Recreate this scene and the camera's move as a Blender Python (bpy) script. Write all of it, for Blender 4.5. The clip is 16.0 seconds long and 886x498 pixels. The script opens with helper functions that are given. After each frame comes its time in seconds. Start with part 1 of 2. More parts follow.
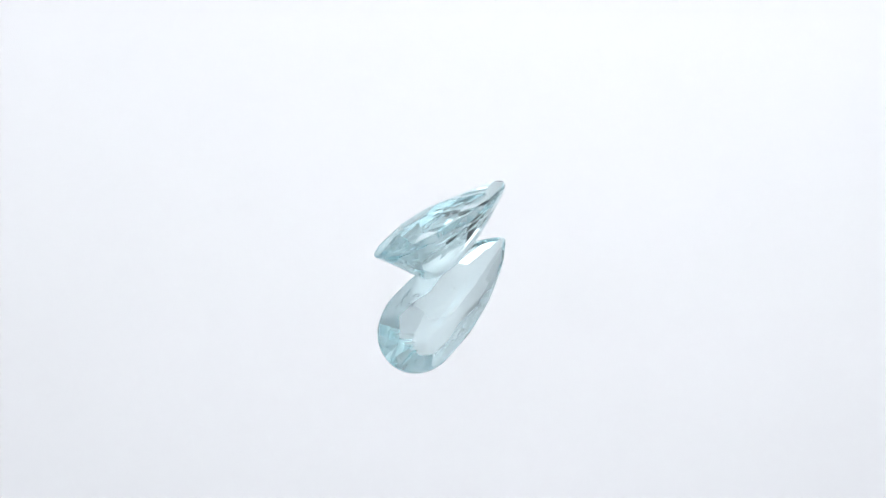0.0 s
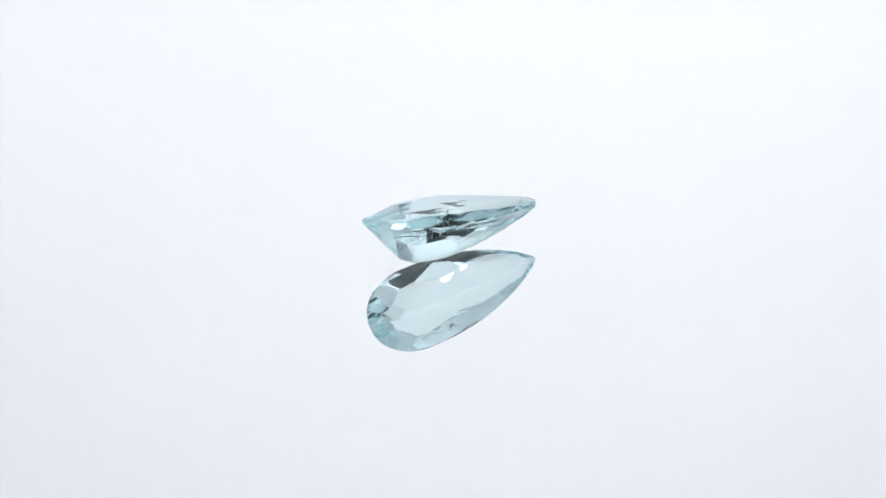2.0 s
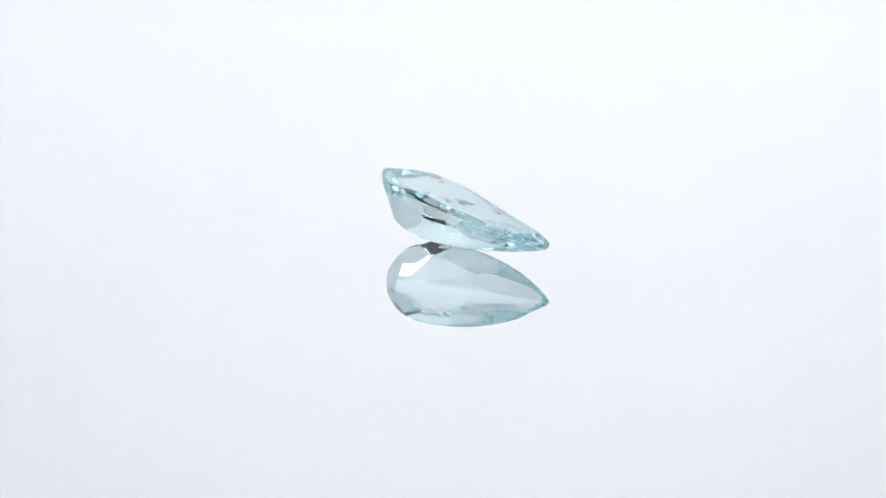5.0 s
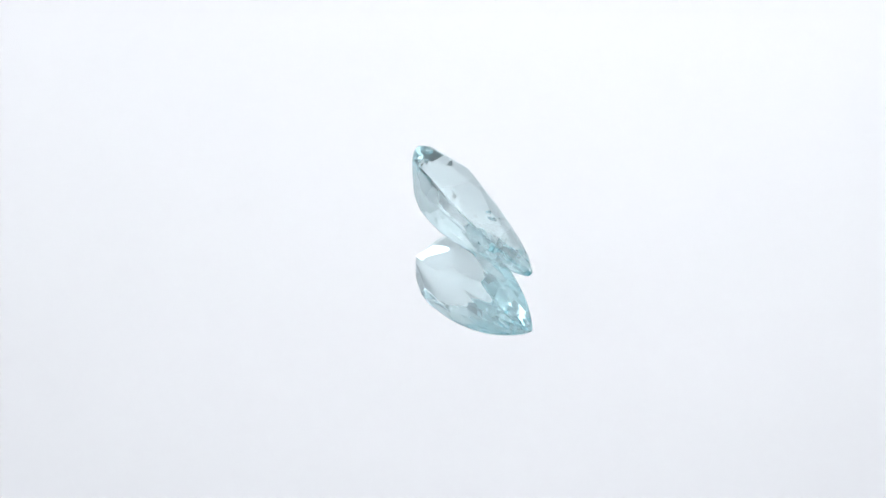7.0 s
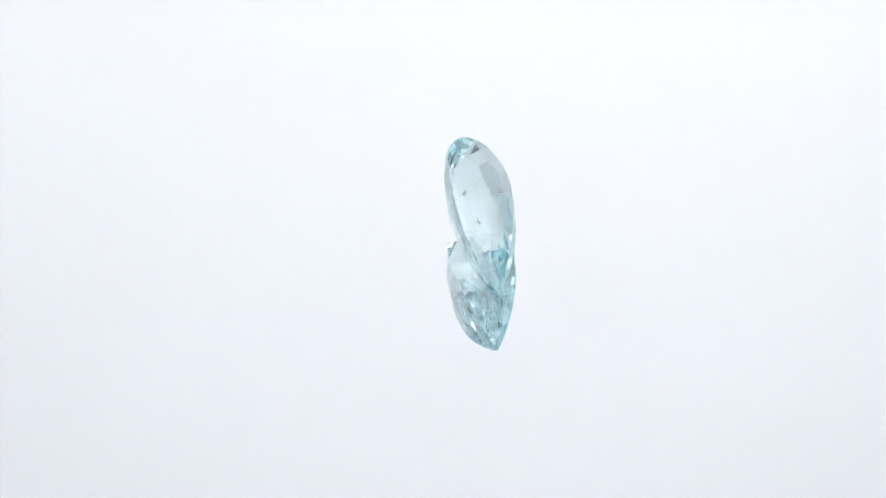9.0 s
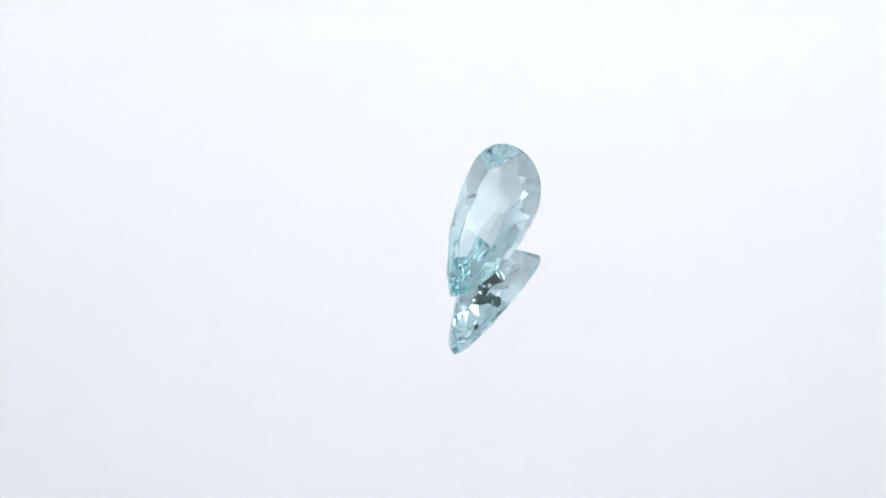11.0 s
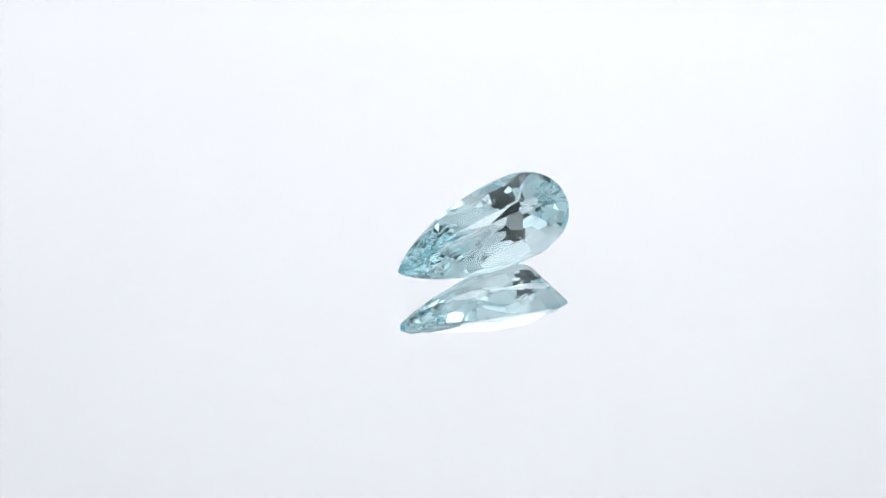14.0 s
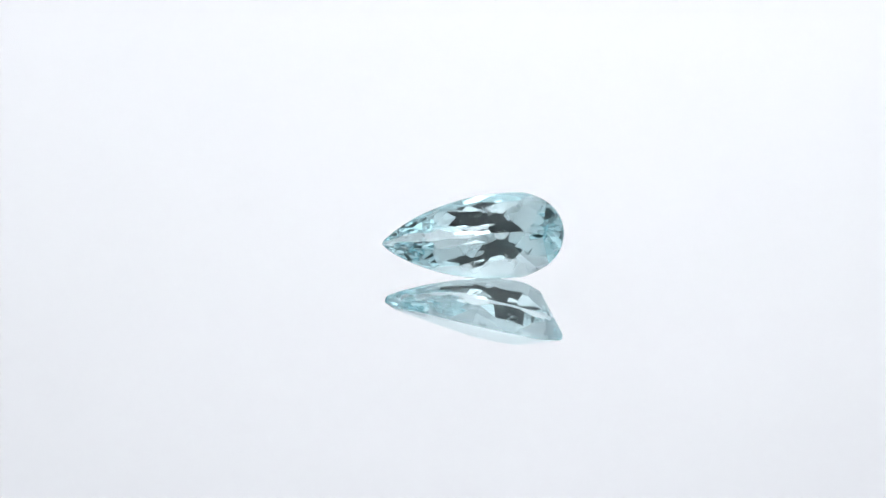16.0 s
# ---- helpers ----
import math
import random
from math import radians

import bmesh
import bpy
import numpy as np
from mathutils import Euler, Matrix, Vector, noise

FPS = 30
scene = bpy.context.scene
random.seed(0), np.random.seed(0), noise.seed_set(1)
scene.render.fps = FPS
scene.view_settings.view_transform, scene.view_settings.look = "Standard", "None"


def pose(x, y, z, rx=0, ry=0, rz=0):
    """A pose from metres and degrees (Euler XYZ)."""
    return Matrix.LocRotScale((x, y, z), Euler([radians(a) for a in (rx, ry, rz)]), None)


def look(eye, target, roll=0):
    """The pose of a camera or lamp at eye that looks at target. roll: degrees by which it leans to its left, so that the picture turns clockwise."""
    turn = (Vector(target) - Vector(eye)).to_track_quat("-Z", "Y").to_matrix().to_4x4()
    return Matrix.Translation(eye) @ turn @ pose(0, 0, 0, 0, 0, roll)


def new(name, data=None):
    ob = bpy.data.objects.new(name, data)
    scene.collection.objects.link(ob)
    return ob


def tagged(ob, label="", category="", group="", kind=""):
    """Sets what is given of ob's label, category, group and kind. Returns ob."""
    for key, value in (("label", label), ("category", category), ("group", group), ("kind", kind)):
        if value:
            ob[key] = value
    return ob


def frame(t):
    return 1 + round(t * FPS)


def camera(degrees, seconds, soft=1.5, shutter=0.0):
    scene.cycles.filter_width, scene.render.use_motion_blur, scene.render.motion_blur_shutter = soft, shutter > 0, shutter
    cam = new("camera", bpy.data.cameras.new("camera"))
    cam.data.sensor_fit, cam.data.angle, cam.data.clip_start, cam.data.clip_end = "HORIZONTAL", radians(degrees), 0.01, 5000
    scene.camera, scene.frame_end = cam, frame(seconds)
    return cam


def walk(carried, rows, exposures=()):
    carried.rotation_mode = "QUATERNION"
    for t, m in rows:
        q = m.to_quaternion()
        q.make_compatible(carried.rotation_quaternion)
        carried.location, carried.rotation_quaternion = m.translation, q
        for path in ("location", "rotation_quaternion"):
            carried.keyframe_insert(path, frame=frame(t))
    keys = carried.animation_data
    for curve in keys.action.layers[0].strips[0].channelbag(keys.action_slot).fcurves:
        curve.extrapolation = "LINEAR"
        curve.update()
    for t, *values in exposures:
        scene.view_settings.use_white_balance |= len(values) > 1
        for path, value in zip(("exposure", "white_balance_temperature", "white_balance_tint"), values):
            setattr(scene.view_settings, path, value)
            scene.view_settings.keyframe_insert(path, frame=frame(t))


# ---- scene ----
# millimetres are written as numbers times MM
MM = 0.001
SECONDS = 16.0
AXIS = (1.650 * MM, -1.524 * MM)      # the turntable's centre
GLASS_TOP = 0.045 * MM                  # the glass under the stone
GLASS_DEPTH = (1.834 * MM + GLASS_TOP) / 0.541   # thickness of the mirror's glass
START, SPEED = -48.19, 14.746         # turn at the start, degrees, and degrees a second

cam = camera(15.65, SECONDS, soft=1.5)
TILT = radians(45.658)
AIM = Vector((0, 0, -1.83 * MM))
EYE = AIM + 0.230 * Vector((0, -math.cos(TILT), math.sin(TILT)))
walk(cam, [(0, look(EYE, AIM, -1.422)), (SECONDS, look(EYE, AIM, -1.422))], [(0, 0.0), (SECONDS, 0.0)])

# ---- light ----
world = bpy.data.worlds.new("studio_air")
world.use_nodes = True
world.node_tree.nodes["Background"].inputs["Color"].default_value = (0.016, 0.019, 0.020, 1)
world.node_tree.nodes["Background"].inputs["Strength"].default_value = 0.7
scene.world = world


def added_lamp(name, eye, target, width, height, watts, colour):
    lamp = bpy.data.lights.new(name, "AREA")
    lamp.shape, lamp.size, lamp.size_y = "RECTANGLE", width, height
    lamp.energy, lamp.color = watts, colour
    ob = new(name, lamp)
    ob.matrix_world = look(eye, target)
    return ob


# two added fills, narrow in spread, sunk beside the turntable, brighten the paper back wall
added_lamp("added_wall_fill_right", (0.26, 0.02, -0.045), (0.05, 0.52, 0.46), 0.16, 0.16, 1.20, (0.99, 0.964, 0.982)).data.spread = radians(95)
added_lamp("added_wall_fill_left", (-0.26, 0.02, -0.045), (-0.05, 0.52, 0.46), 0.16, 0.16, 0.85, (0.99, 0.964, 0.982)).data.spread = radians(95)
# unseen lamp under the ceiling, added for white glints and facet contrast
added_lamp("added_glint_lamp", (0.10, 0.10, 0.70), (0.10, 0.10, 0.0), 0.22, 0.19, 0.28, (0.985, 0.968, 1.0))
# unseen fill below the disc, added to lift the front wall's tone in the facets
added_lamp("added_front_fill", (0.08, -0.26, -0.045), (0.06, -0.34, 0.3), 0.60, 0.16, 2.3, (0.99, 0.967, 0.987))

scene.cycles.max_bounces, scene.cycles.transmission_bounces, scene.cycles.glossy_bounces = 40, 40, 24


# ---- materials ----
def material(name):
    m = bpy.data.materials.new(name)
    m.use_nodes = True
    m.node_tree.nodes.clear()
    nodes, links = m.node_tree.nodes, m.node_tree.links

    def node(kind, **values):
        made = nodes.new(kind)
        for key, value in values.items():
            made.inputs[key.replace("_", " ")].default_value = value
        return made
    out = nodes.new("ShaderNodeOutputMaterial")
    return m, node, links, out


def gem_material():
    m, node, links, out = material("aquamarine")
    glass = node("ShaderNodeBsdfGlass", Color=(0.90, 0.970, 0.979, 1), Roughness=0.0, IOR=1.577)
    links.new(glass.outputs[0], out.inputs["Surface"])
    return m


def frosted_material():
    m, node, links, out = material("ground_girdle")
    glass = node("ShaderNodeBsdfGlass", Color=(0.84, 0.95, 0.97, 1), Roughness=0.06, IOR=1.577)
    links.new(glass.outputs[0], out.inputs["Surface"])
    return m


def inclusion_material():
    m, node, links, out = material("inclusion")
    bsdf = node("ShaderNodeBsdfPrincipled", Base_Color=(0.92, 0.94, 0.94, 1), Roughness=0.3)
    links.new(bsdf.outputs[0], out.inputs["Surface"])
    return m


def plate_glass_material():
    m, node, links, out = material("plate_glass")
    glass = node("ShaderNodeBsdfGlass", Color=(0.985, 0.992, 0.992, 1), Roughness=0.0, IOR=1.5)
    coated = node("ShaderNodeBsdfRefraction", Color=(0.985, 0.992, 0.992, 1), Roughness=0.0, IOR=1.5)
    mix = node("ShaderNodeMixShader", Fac=0.2)
    links.new(coated.outputs[0], mix.inputs[1])
    links.new(glass.outputs[0], mix.inputs[2])
    links.new(mix.outputs[0], out.inputs["Surface"])
    return m


def silver_material():
    m, node, links, out = material("silvering")
    gloss = node("ShaderNodeBsdfGlossy", Color=(0.93, 0.935, 0.94, 1), Roughness=0.0)
    links.new(gloss.outputs[0], out.inputs["Surface"])
    return m


def plain_material(name, colour, rough, scale, amount):
    """A matt surface with a fine grain and broad, faint clouds of tone."""
    m, node, links, out = material(name)
    bsdf = node("ShaderNodeBsdfPrincipled", Roughness=rough)
    coords = node("ShaderNodeTexCoord")
    grain = node("ShaderNodeTexNoise", Scale=scale, Detail=6.0)
    cloud = node("ShaderNodeTexNoise", Scale=scale / 90, Detail=2.0)
    add = node("ShaderNodeMath")
    ramp = node("ShaderNodeValToRGB")
    ramp.color_ramp.elements[0].position, ramp.color_ramp.elements[1].position = 0.7, 1.3
    ramp.color_ramp.elements[0].color = (*[c * (1 - amount) for c in colour], 1)
    ramp.color_ramp.elements[1].position = 1.0
    ramp.color_ramp.elements[1].color = (*colour, 1)
    bump = node("ShaderNodeBump", Strength=0.15, Distance=0.0005)
    for n in (grain, cloud):
        links.new(coords.outputs["Object"], n.inputs["Vector"])
    links.new(grain.outputs["Fac"], add.inputs[0])
    links.new(cloud.outputs["Fac"], add.inputs[1])
    links.new(add.outputs[0], ramp.inputs[0])
    links.new(ramp.outputs[0], bsdf.inputs["Base Color"])
    links.new(grain.outputs["Fac"], bump.inputs["Height"])
    links.new(bump.outputs[0], bsdf.inputs["Normal"])
    links.new(bsdf.outputs[0], out.inputs["Surface"])
    return m


GEM, FROST, INCLUSION = gem_material(), frosted_material(), inclusion_material()
PLATE, SILVER = plate_glass_material(), silver_material()
PAPER = plain_material("white_paper", (0.86, 0.875, 0.89), 0.8, 900, 0.02)
EDGE = plain_material("grey_plastic", (0.35, 0.36, 0.37), 0.5, 1200, 0.1)
LINT = plain_material("lint", (0.55, 0.55, 0.56), 0.9, 3000, 0.2)


# ---- building helpers ----
def finish(name, bm, mat, parent=None, label=""):
    mesh = bpy.data.meshes.new(name)
    bmesh.ops.recalc_face_normals(bm, faces=bm.faces)
    bm.to_mesh(mesh)
    bm.free()
    for one in (mat if isinstance(mat, (list, tuple)) else [mat]):
        mesh.materials.append(one)
    ob = new(name, mesh)
    if parent:
        ob.parent = parent
    return tagged(ob, label)


def part(name, bm, mat, parent, label=""):
    return finish(name, bm, mat, parent, label)


def block(bm, x0, x1, y0, y1, z0, z1):
    made = bmesh.ops.create_cube(bm, size=1.0)["verts"]
    for v in made:
        v.co = Vector(((x0 + x1) / 2 + v.co.x * (x1 - x0), (y0 + y1) / 2 + v.co.y * (y1 - y0),
                       (z0 + z1) / 2 + v.co.z * (z1 - z0)))
    return made


def disc(bm, radius, z0, z1, bevel, steps=128):
    """A round plate with a bevelled rim."""
    rings = [(radius - bevel, z0), (radius, z0 + bevel), (radius, z1 - bevel), (radius - bevel, z1)]
    loops = []
    for r, z in rings:
        loops.append([bm.verts.new((r * math.cos(2 * math.pi * i / steps), r * math.sin(2 * math.pi * i / steps), z))
                      for i in range(steps)])
    for a, b in zip(loops, loops[1:]):
        for i in range(steps):
            j = (i + 1) % steps
            bm.faces.new((a[i], a[j], b[j], b[i]))
    bm.faces.new(loops[0][::-1])
    bm.faces.new(loops[-1])


# ---- the closed white box round the turntable ----
# only the back wall shows, mirrored; the unseen rest is added to bounce light
def box():
    w, back, front, top, low, thick = 0.46, 0.52, -0.46, 0.72, -0.06, 0.01
    walls = [("wall_back", (-w, w, back, back + thick, low, top), PAPER),
             ("wall_left", (-w - thick, -w, front, back, low, top), PAPER),
             ("wall_right", (w, w + thick, front, back, low, top), PAPER),
             ("ceiling", (-w, w, front, back, top, top + thick), PAPER),
             ("floor", (-w, w, front, back, low - thick, low), PAPER)]
    words = {"wall_back": "white paper back wall of the light box", "wall_left": "unseen white paper side wall of the added light box",
             "wall_right": "unseen white paper side wall of the added light box", "wall_front": "unseen white paper front wall with an opening added to darken facets",
             "ceiling": "unseen white paper ceiling of the added light box", "floor": "white paper floor under the turntable"}
    # the front wall's hole is sized to put dark patches into the stone
    bm = bmesh.new()
    for size in ((-w, -0.38, low, top), (0.38, w, low, top), (-0.38, 0.38, low, 0.17), (-0.38, 0.38, 0.67, top)):
        block(bm, size[0], size[1], front - thick, front, size[2], size[3])
    tagged(finish("wall_front", bm, PAPER), words["wall_front"], "wall", kind="structure")
    for name, size, mat in walls:
        bm = bmesh.new()
        block(bm, *size)
        tagged(finish(name, bm, mat), words[name], name.split("_")[0], kind="structure")


def turntable():
    thing = new("mirror_turntable")
    tagged(thing, "round glass mirror turntable with a few dust specks", "turntable")
    bm = bmesh.new()
    disc(bm, 0.105, GLASS_TOP - GLASS_DEPTH - 0.2 * MM, GLASS_TOP, 0.5 * MM)
    part("glass_plate", bm, PLATE, thing, "clear plate glass")
    bm = bmesh.new()
    disc(bm, 0.104, GLASS_TOP - GLASS_DEPTH - 0.1 * MM, GLASS_TOP - GLASS_DEPTH, 0.02 * MM)
    part("silvering", bm, SILVER, thing, "silver mirror backing")
    bm = bmesh.new()
    disc(bm, 0.098, -60 * MM, GLASS_TOP - GLASS_DEPTH - 0.25 * MM, 2 * MM)
    part("base", bm, EDGE, thing, "grey plastic drum")
    return thing


# ---- the cut stone; its own space is in millimetres until the end ----
LENGTH, WIDTH = 12.97, 6.006
BELLY, TAIL_POWER, TAIL_ROOT, BLUNT = 0.285, 2.207, 0.954, 0.639
GIRDLE = 0.15
# the keel from the head to the tip: share of its way, and its place
KEEL = ((0.0, -4.15, -0.40, -2.95), (0.22, -2.0, -0.38, -3.30), (0.42, 0.0, -0.33, -3.0), (0.61, 1.95, -0.25, -2.42),
        (0.79, 3.8, -0.15, -1.64), (0.90, 4.95, -0.08, -1.10), (1.0, 6.2, 0.0, -0.50))
JITTER, TWIST = 0.05, 0.13
STRAIGHT, CURVE = 0.78, 2.3
SEED = 6568                           # the unevenness of hand cutting
PAVILION_ROWS = ((0.14, 6, 0.5), (0.36, 6, 0.0), (0.60, 6, 0.5), (0.84, 6, 0.0))   # keel to girdle: height, facets, offset


def half_width(u):
    half = WIDTH / 2
    if u < BELLY:
        return half * max(0.0, 1 - ((BELLY - u) / BELLY) ** 2.08) ** 0.48
    v = min(1.0, (u - BELLY) / (1 - BELLY))
    end = BLUNT / half / 2
    return half * (max(0.0, 1 - v ** TAIL_POWER) ** TAIL_ROOT * (1 - end) + end * math.sqrt(max(0.0, 1 - v ** 8)))


def rim(s):
    """The pear outline: s from 0 at the round head to 1 at the tip, on the side of +y."""
    u = (1 - math.cos(math.pi * s)) / 2
    return Vector(((u - 0.5) * LENGTH, half_width(u), 0))


def rim_normal(s):
    a, b = rim(max(0.0, s - 0.01)), rim(min(1.0, s + 0.01))
    d = b - a
    if s < 0.005:
        return Vector((-1, 0, 0))
    if s > 0.995:
        return Vector((1, 0, 0))
    return Vector((-d.y, d.x, 0)).normalized()


def cut(bm, co, no, mat=0):
    """Grinds one flat facet: takes away all that lies beyond the plane."""
    bmesh.ops.bisect_plane(bm, geom=bm.verts[:] + bm.edges[:] + bm.faces[:], dist=1e-5, plane_co=co, plane_no=no,
                           clear_outer=True)
    open_edges = [e for e in bm.edges if e.is_boundary]
    if open_edges:
        for f in bmesh.ops.edgeloop_fill(bm, edges=open_edges)["faces"]:
            f.material_index = mat


def both(bm, co, no):
    cut(bm, co, no)
    if abs(no.y) > 1e-4:
        cut(bm, Vector((co.x, -co.y, co.z)), Vector((no.x, -no.y, no.z)))


def slope(s, degrees, z, inset=0.0, turn=0.0):
    """A facet at the rim: its tilt from the girdle's plane (below: negative) and its height there."""
    n = Matrix.Rotation(radians(turn), 3, "Z") @ rim_normal(s)
    a = radians(abs(degrees))
    no = Vector((n.x * math.sin(a), n.y * math.sin(a), math.copysign(math.cos(a), degrees)))
    return rim(s) - inset * n + Vector((0, 0, z)), no


def facing(azimuth, degrees):
    """A facet's outward direction: its turn from the tip's side and its tilt from the girdle's plane."""
    a, b = radians(abs(degrees)), radians(azimuth)
    return Vector((math.cos(b) * math.sin(a), math.sin(b) * math.sin(a), math.copysign(math.cos(a), degrees)))


def sliver(bm, co, axis, length, thick):
    """A thin needle with pointed ends."""
    z = axis.normalized()
    x = z.orthogonal().normalized()
    y = z.cross(x)
    ends = [bm.verts.new((co + z * length * k) * MM) for k in (-0.5, 0.5)]
    ring = [bm.verts.new((co + (x * math.cos(a) + y * math.sin(a)) * thick) * MM) for a in (0, 1.57, 3.14, 4.71)]
    for i in range(4):
        for end, order in ((ends[0], -1), (ends[1], 1)):
            bm.faces.new((ring[i], ring[(i + 1) % 4], end)[::order])


def inclusions(stone):
    """Natural flaws inside the stone: feathers, needles and trails of specks."""
    rnd = random.Random(7)
    for centre, count, spread in ((Vector((-1.0, -1.7, -0.3)), 14, 0.32), (Vector((0.3, 0.3, -1.7)), 4, 0.35),
                                  (Vector((-2.6, 1.3, -0.6)), 5, 0.3)):
        bm = bmesh.new()
        for _ in range(count):
            co = centre + Vector((rnd.gauss(0, spread), rnd.gauss(0, spread * 0.6), rnd.gauss(0, 0.15)))
            sliver(bm, co, Vector((rnd.uniform(-1, 1), rnd.uniform(-1, 1), rnd.uniform(-0.4, 0.4))),
                   rnd.uniform(0.15, 0.5), rnd.uniform(0.02, 0.05))
        part("feather_inclusion", bm, INCLUSION, stone, "white feather-like flaw")
    for start, end, count in ((Vector((1.2, -0.35, -0.7)), Vector((-2.4, -0.25, -0.7)), 40),
                              (Vector((3.0, -0.9, -0.3)), Vector((-2.0, -1.5, -0.3)), 44)):
        bm = bmesh.new()
        for _ in range(count):
            co = start.lerp(end, rnd.random()) + Vector([rnd.gauss(0, 0.12) for _ in range(3)])
            sliver(bm, co, Vector((1, rnd.uniform(-1, 1), rnd.uniform(-1, 1))), rnd.uniform(0.05, 0.12), rnd.uniform(0.02, 0.035))
        part("speck_trail", bm, INCLUSION, stone, "trail of tiny white specks")
    bm = bmesh.new()
    for _ in range(46):
        x = rnd.uniform(2.4, 5.9)
        room = half_width(x / LENGTH + 0.5) * 0.55
        co = Vector((x, rnd.uniform(-room, 0.3 * room), rnd.uniform(-1.0, 0.1)))
        sliver(bm, co, Vector((1.6, rnd.uniform(-1, 1), rnd.uniform(-1, 1))), rnd.uniform(0.12, 0.6), rnd.uniform(0.010, 0.026))
    part("needle_inclusion", bm, INCLUSION, stone, "fine white needles near the tip")


def belly(side, u, f):
    """The rounded form that the pavilion's facets touch: u from head to tip, f from the keel to the girdle."""
    for (u0, *a), (u1, *b) in zip(KEEL, KEEL[1:]):
        if u <= u1:
            k = Vector(a).lerp(Vector(b), (u - u0) / (u1 - u0))
            break
    g = rim(0.24 + 0.74 * u)
    g = Vector((g.x, side * g.y, -GIRDLE - 0.5 * max(0.0, u - 0.6)))
    h = max(0.0, f)
    z = k.z + (g.z - k.z) * (STRAIGHT * f + (1 - STRAIGHT) * h ** CURVE)
    return Vector((k.x + (g.x - k.x) * f, k.y + (g.y - k.y) * f, z))


def aquamarine():
    bm = bmesh.new()
    steps = 40
    side = [rim(i / steps) for i in range(steps + 1)]
    side[0].y = side[-1].y = 0
    ring = side + [Vector((p.x, -p.y, 0)) for p in side[-2:0:-1]]
    low = [bm.verts.new(p + Vector((0, 0, -6))) for p in ring]
    high = [bm.verts.new(p + Vector((0, 0, 4))) for p in ring]
    n = len(ring)
    for i in range(n):
        f = bm.faces.new((low[i], low[(i + 1) % n], high[(i + 1) % n], high[i]))
        f.material_index = 1
    bm.faces.new(low[::-1])
    bm.faces.new(high)
    # crown: a small table, two long facets down to the tip, stars, mains and girdle facets
    cut(bm, Vector((-0.7, 0, 1.31)), facing(180, 3.8))
    for azimuth in (24, -24):
        cut(bm, Vector((-0.5, 0, 1.33)), facing(azimuth, 8.0))
    for azimuth, tilt in ((180, 19.5), (146, 20.5), (-146, 20.5)):
        cut(bm, Vector((-4.3, 0, 1.0)), facing(azimuth, tilt))
    for s in (0.0, 0.17, 0.33, 0.50, 0.70, 0.90):
        both(bm, *slope(s, 34, GIRDLE))
    for k, s in enumerate((0.03, 0.07, 0.12, 0.16, 0.21, 0.25, 0.30, 0.35, 0.40, 0.45, 0.50, 0.56, 0.62, 0.68, 0.75, 0.82, 0.89)):
        both(bm, *slope(s, 43 if k % 2 else 39.5, GIRDLE))
    for k, s in enumerate((0.085, 0.165, 0.25, 0.33, 0.415, 0.50, 0.60, 0.70, 0.80)):
        both(bm, *slope(s, 25 if k % 2 else 21.5, 0.64, inset=0.76, turn=8 if k % 2 else -6))
    # pavilion: diamonds in staggered rows on both flanks of a keel that runs a little off the middle
    rnd = random.Random(SEED)
    form = [belly(side, i / 28, j / 12) for side in (1, -1) for i in range(29) for j in range(13)]
    edge = [Vector((p.x, p.y, -GIRDLE)) for p in ring]
    for side in (1, -1):
        for f, count, offset in PAVILION_ROWS:
            for k in range(count + (0 if offset else 1)):
                u = min(0.98, max(0.02, (k + offset) / count))
                along = belly(side, min(u + 0.08, 1.0), f) - belly(side, max(u - 0.08, 0.0), f)
                across = belly(side, u, f + 0.1) - belly(side, u, f - 0.1)
                n = along.cross(across).normalized()
                n = n if n.z < 0 else -n
                n += along.normalized() * (TWIST if k % 2 else -TWIST)
                n = (n + Vector([rnd.uniform(-JITTER, JITTER) for _ in range(3)])).normalized()
                reach = max(max(n.dot(q) for q in edge) + 0.01, max(n.dot(q) for q in form) - 0.09)
                cut(bm, n * reach, n)
    for azimuth, tilt in ((112, 47), (-112, 47.5), (135, 49), (-135, 49.5), (158, 50), (-158, 50), (180, 50.5)):
        cut(bm, Vector((-4.2, -0.40, -2.92)), facing(azimuth, -tilt))
    for k, s in enumerate((0.03, 0.075, 0.12, 0.17, 0.22, 0.28, 0.34, 0.40, 0.46, 0.52, 0.59, 0.66, 0.73, 0.80, 0.87, 0.93)):
        both(bm, *slope(s, -59.5 if k % 2 else -52, -0.66, inset=0.30, turn=9 if k % 2 else -7))
    for k, s in enumerate((0.0, 0.05, 0.10, 0.15, 0.20, 0.25, 0.31, 0.37, 0.43, 0.49, 0.56, 0.63, 0.70, 0.77, 0.84, 0.91)):
        both(bm, *slope(s, -64 if k % 2 else -69, -GIRDLE))
    cut(bm, Vector((6.40, 0, -0.30)), Vector((0.94, 0, -0.34)))
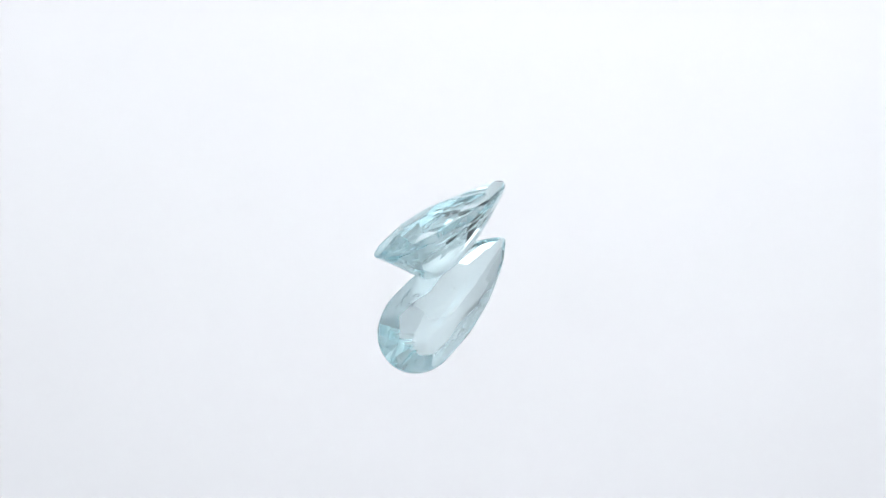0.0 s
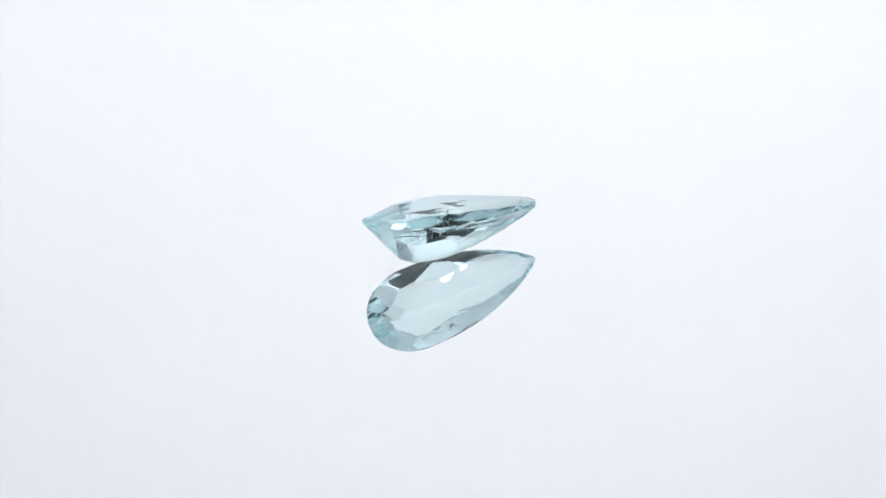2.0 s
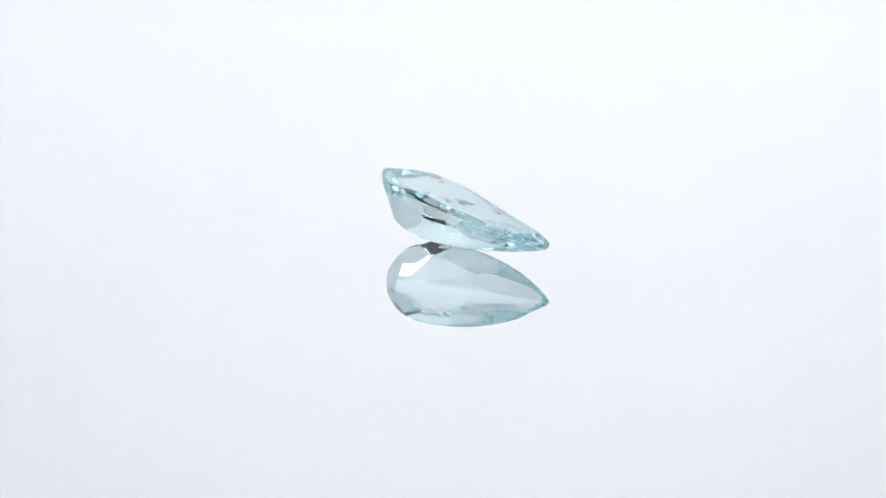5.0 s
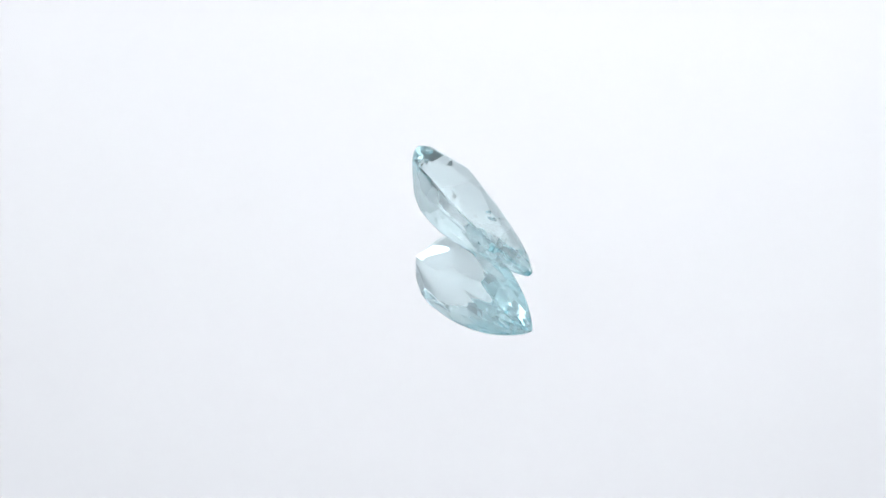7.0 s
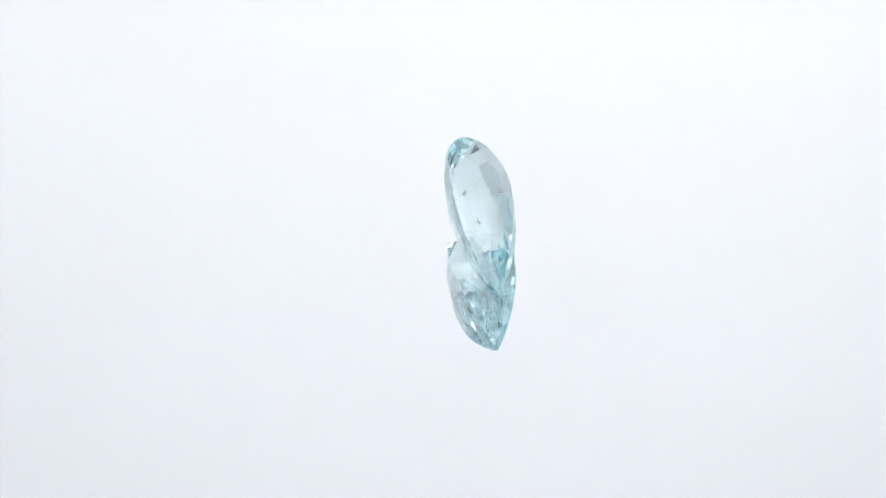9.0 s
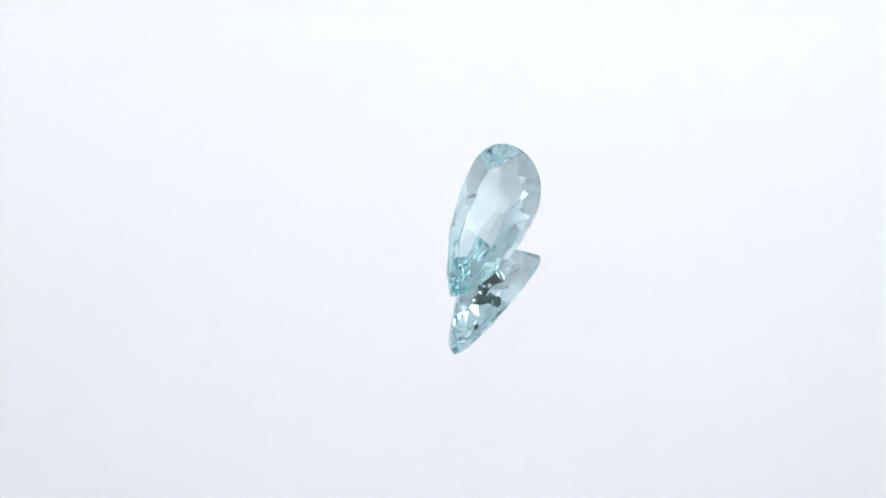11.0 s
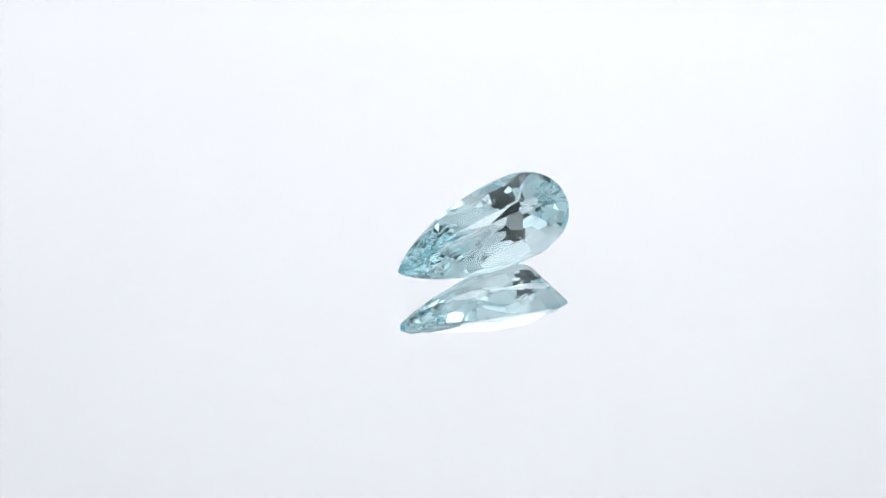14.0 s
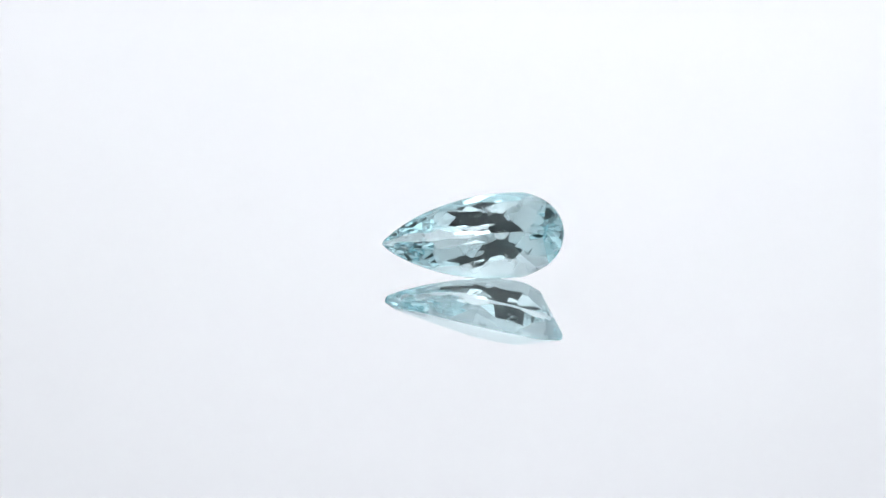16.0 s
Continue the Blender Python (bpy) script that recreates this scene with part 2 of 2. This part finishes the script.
    bmesh.ops.remove_doubles(bm, verts=bm.verts, dist=2e-4)
    bmesh.ops.recalc_face_normals(bm, faces=bm.faces)
    bmesh.ops.scale(bm, vec=(MM, MM, MM), verts=bm.verts)
    thing = finish("aquamarine", bm, [GEM, FROST])
    inclusions(thing)
    return tagged(thing, "pale blue pear-cut aquamarine lying tilted on a mirror", "gemstone")


SEAT = pose(-0.630 * MM, 1.373 * MM, 2.24 * MM) @ pose(0, 0, 0, 0, 11.1, 0) @ pose(0, 0, 0, -39.918, 0, 0)


def lint():
    """Dust on the glass: a few specks and short fibres."""
    rnd = random.Random(3)
    bm = bmesh.new()
    places = [(25.9, 201.9), (20.2, 44.2), (20.6, -45.8)]
    places += [(rnd.uniform(9, 48), rnd.uniform(0, 360)) for _ in range(60)]
    for k, (r, a) in enumerate(places):
        a = -radians(a)
        co = Vector((r * math.cos(a), r * math.sin(a), GLASS_TOP / MM + 0.02))
        b = rnd.uniform(0, 6.28)
        size = 0.09 if k < 3 else rnd.uniform(0.02, 0.06)
        sliver(bm, co, Vector((math.cos(b), math.sin(b), 0)), size * 2, size / 3)
    for r, a, b in ((20.2, 44.4, 2.6), (31, 250, 0.4), (17, 120, 1.3), (36, 310, 2.0), (24, -30, 0.9)):
        a = -radians(a)
        co = Vector((r * math.cos(a), r * math.sin(a), GLASS_TOP / MM + 0.02))
        for i in range(4):
            way = Vector((math.cos(b + 0.18 * i), math.sin(b + 0.18 * i), 0))
            sliver(bm, co, way, 0.3, 0.012)
            co = co + way * 0.24
    dust = finish("dust", bm, LINT)
    return tagged(dust, "grey dust specks and short fibres on the mirror", "dust", kind="stuff")


box()
table = turntable()
stone = aquamarine()
specks = lint()


def motions():
    def turned(t, seat):
        return pose(AXIS[0], AXIS[1], 0, 0, 0, -(START + SPEED * t)) @ seat
    walk(table, [(t, turned(t, Matrix())) for t in range(17)])
    walk(specks, [(t, turned(t, Matrix())) for t in range(17)])
    walk(stone, [(t, turned(t, SEAT)) for t in range(17)])


motions()
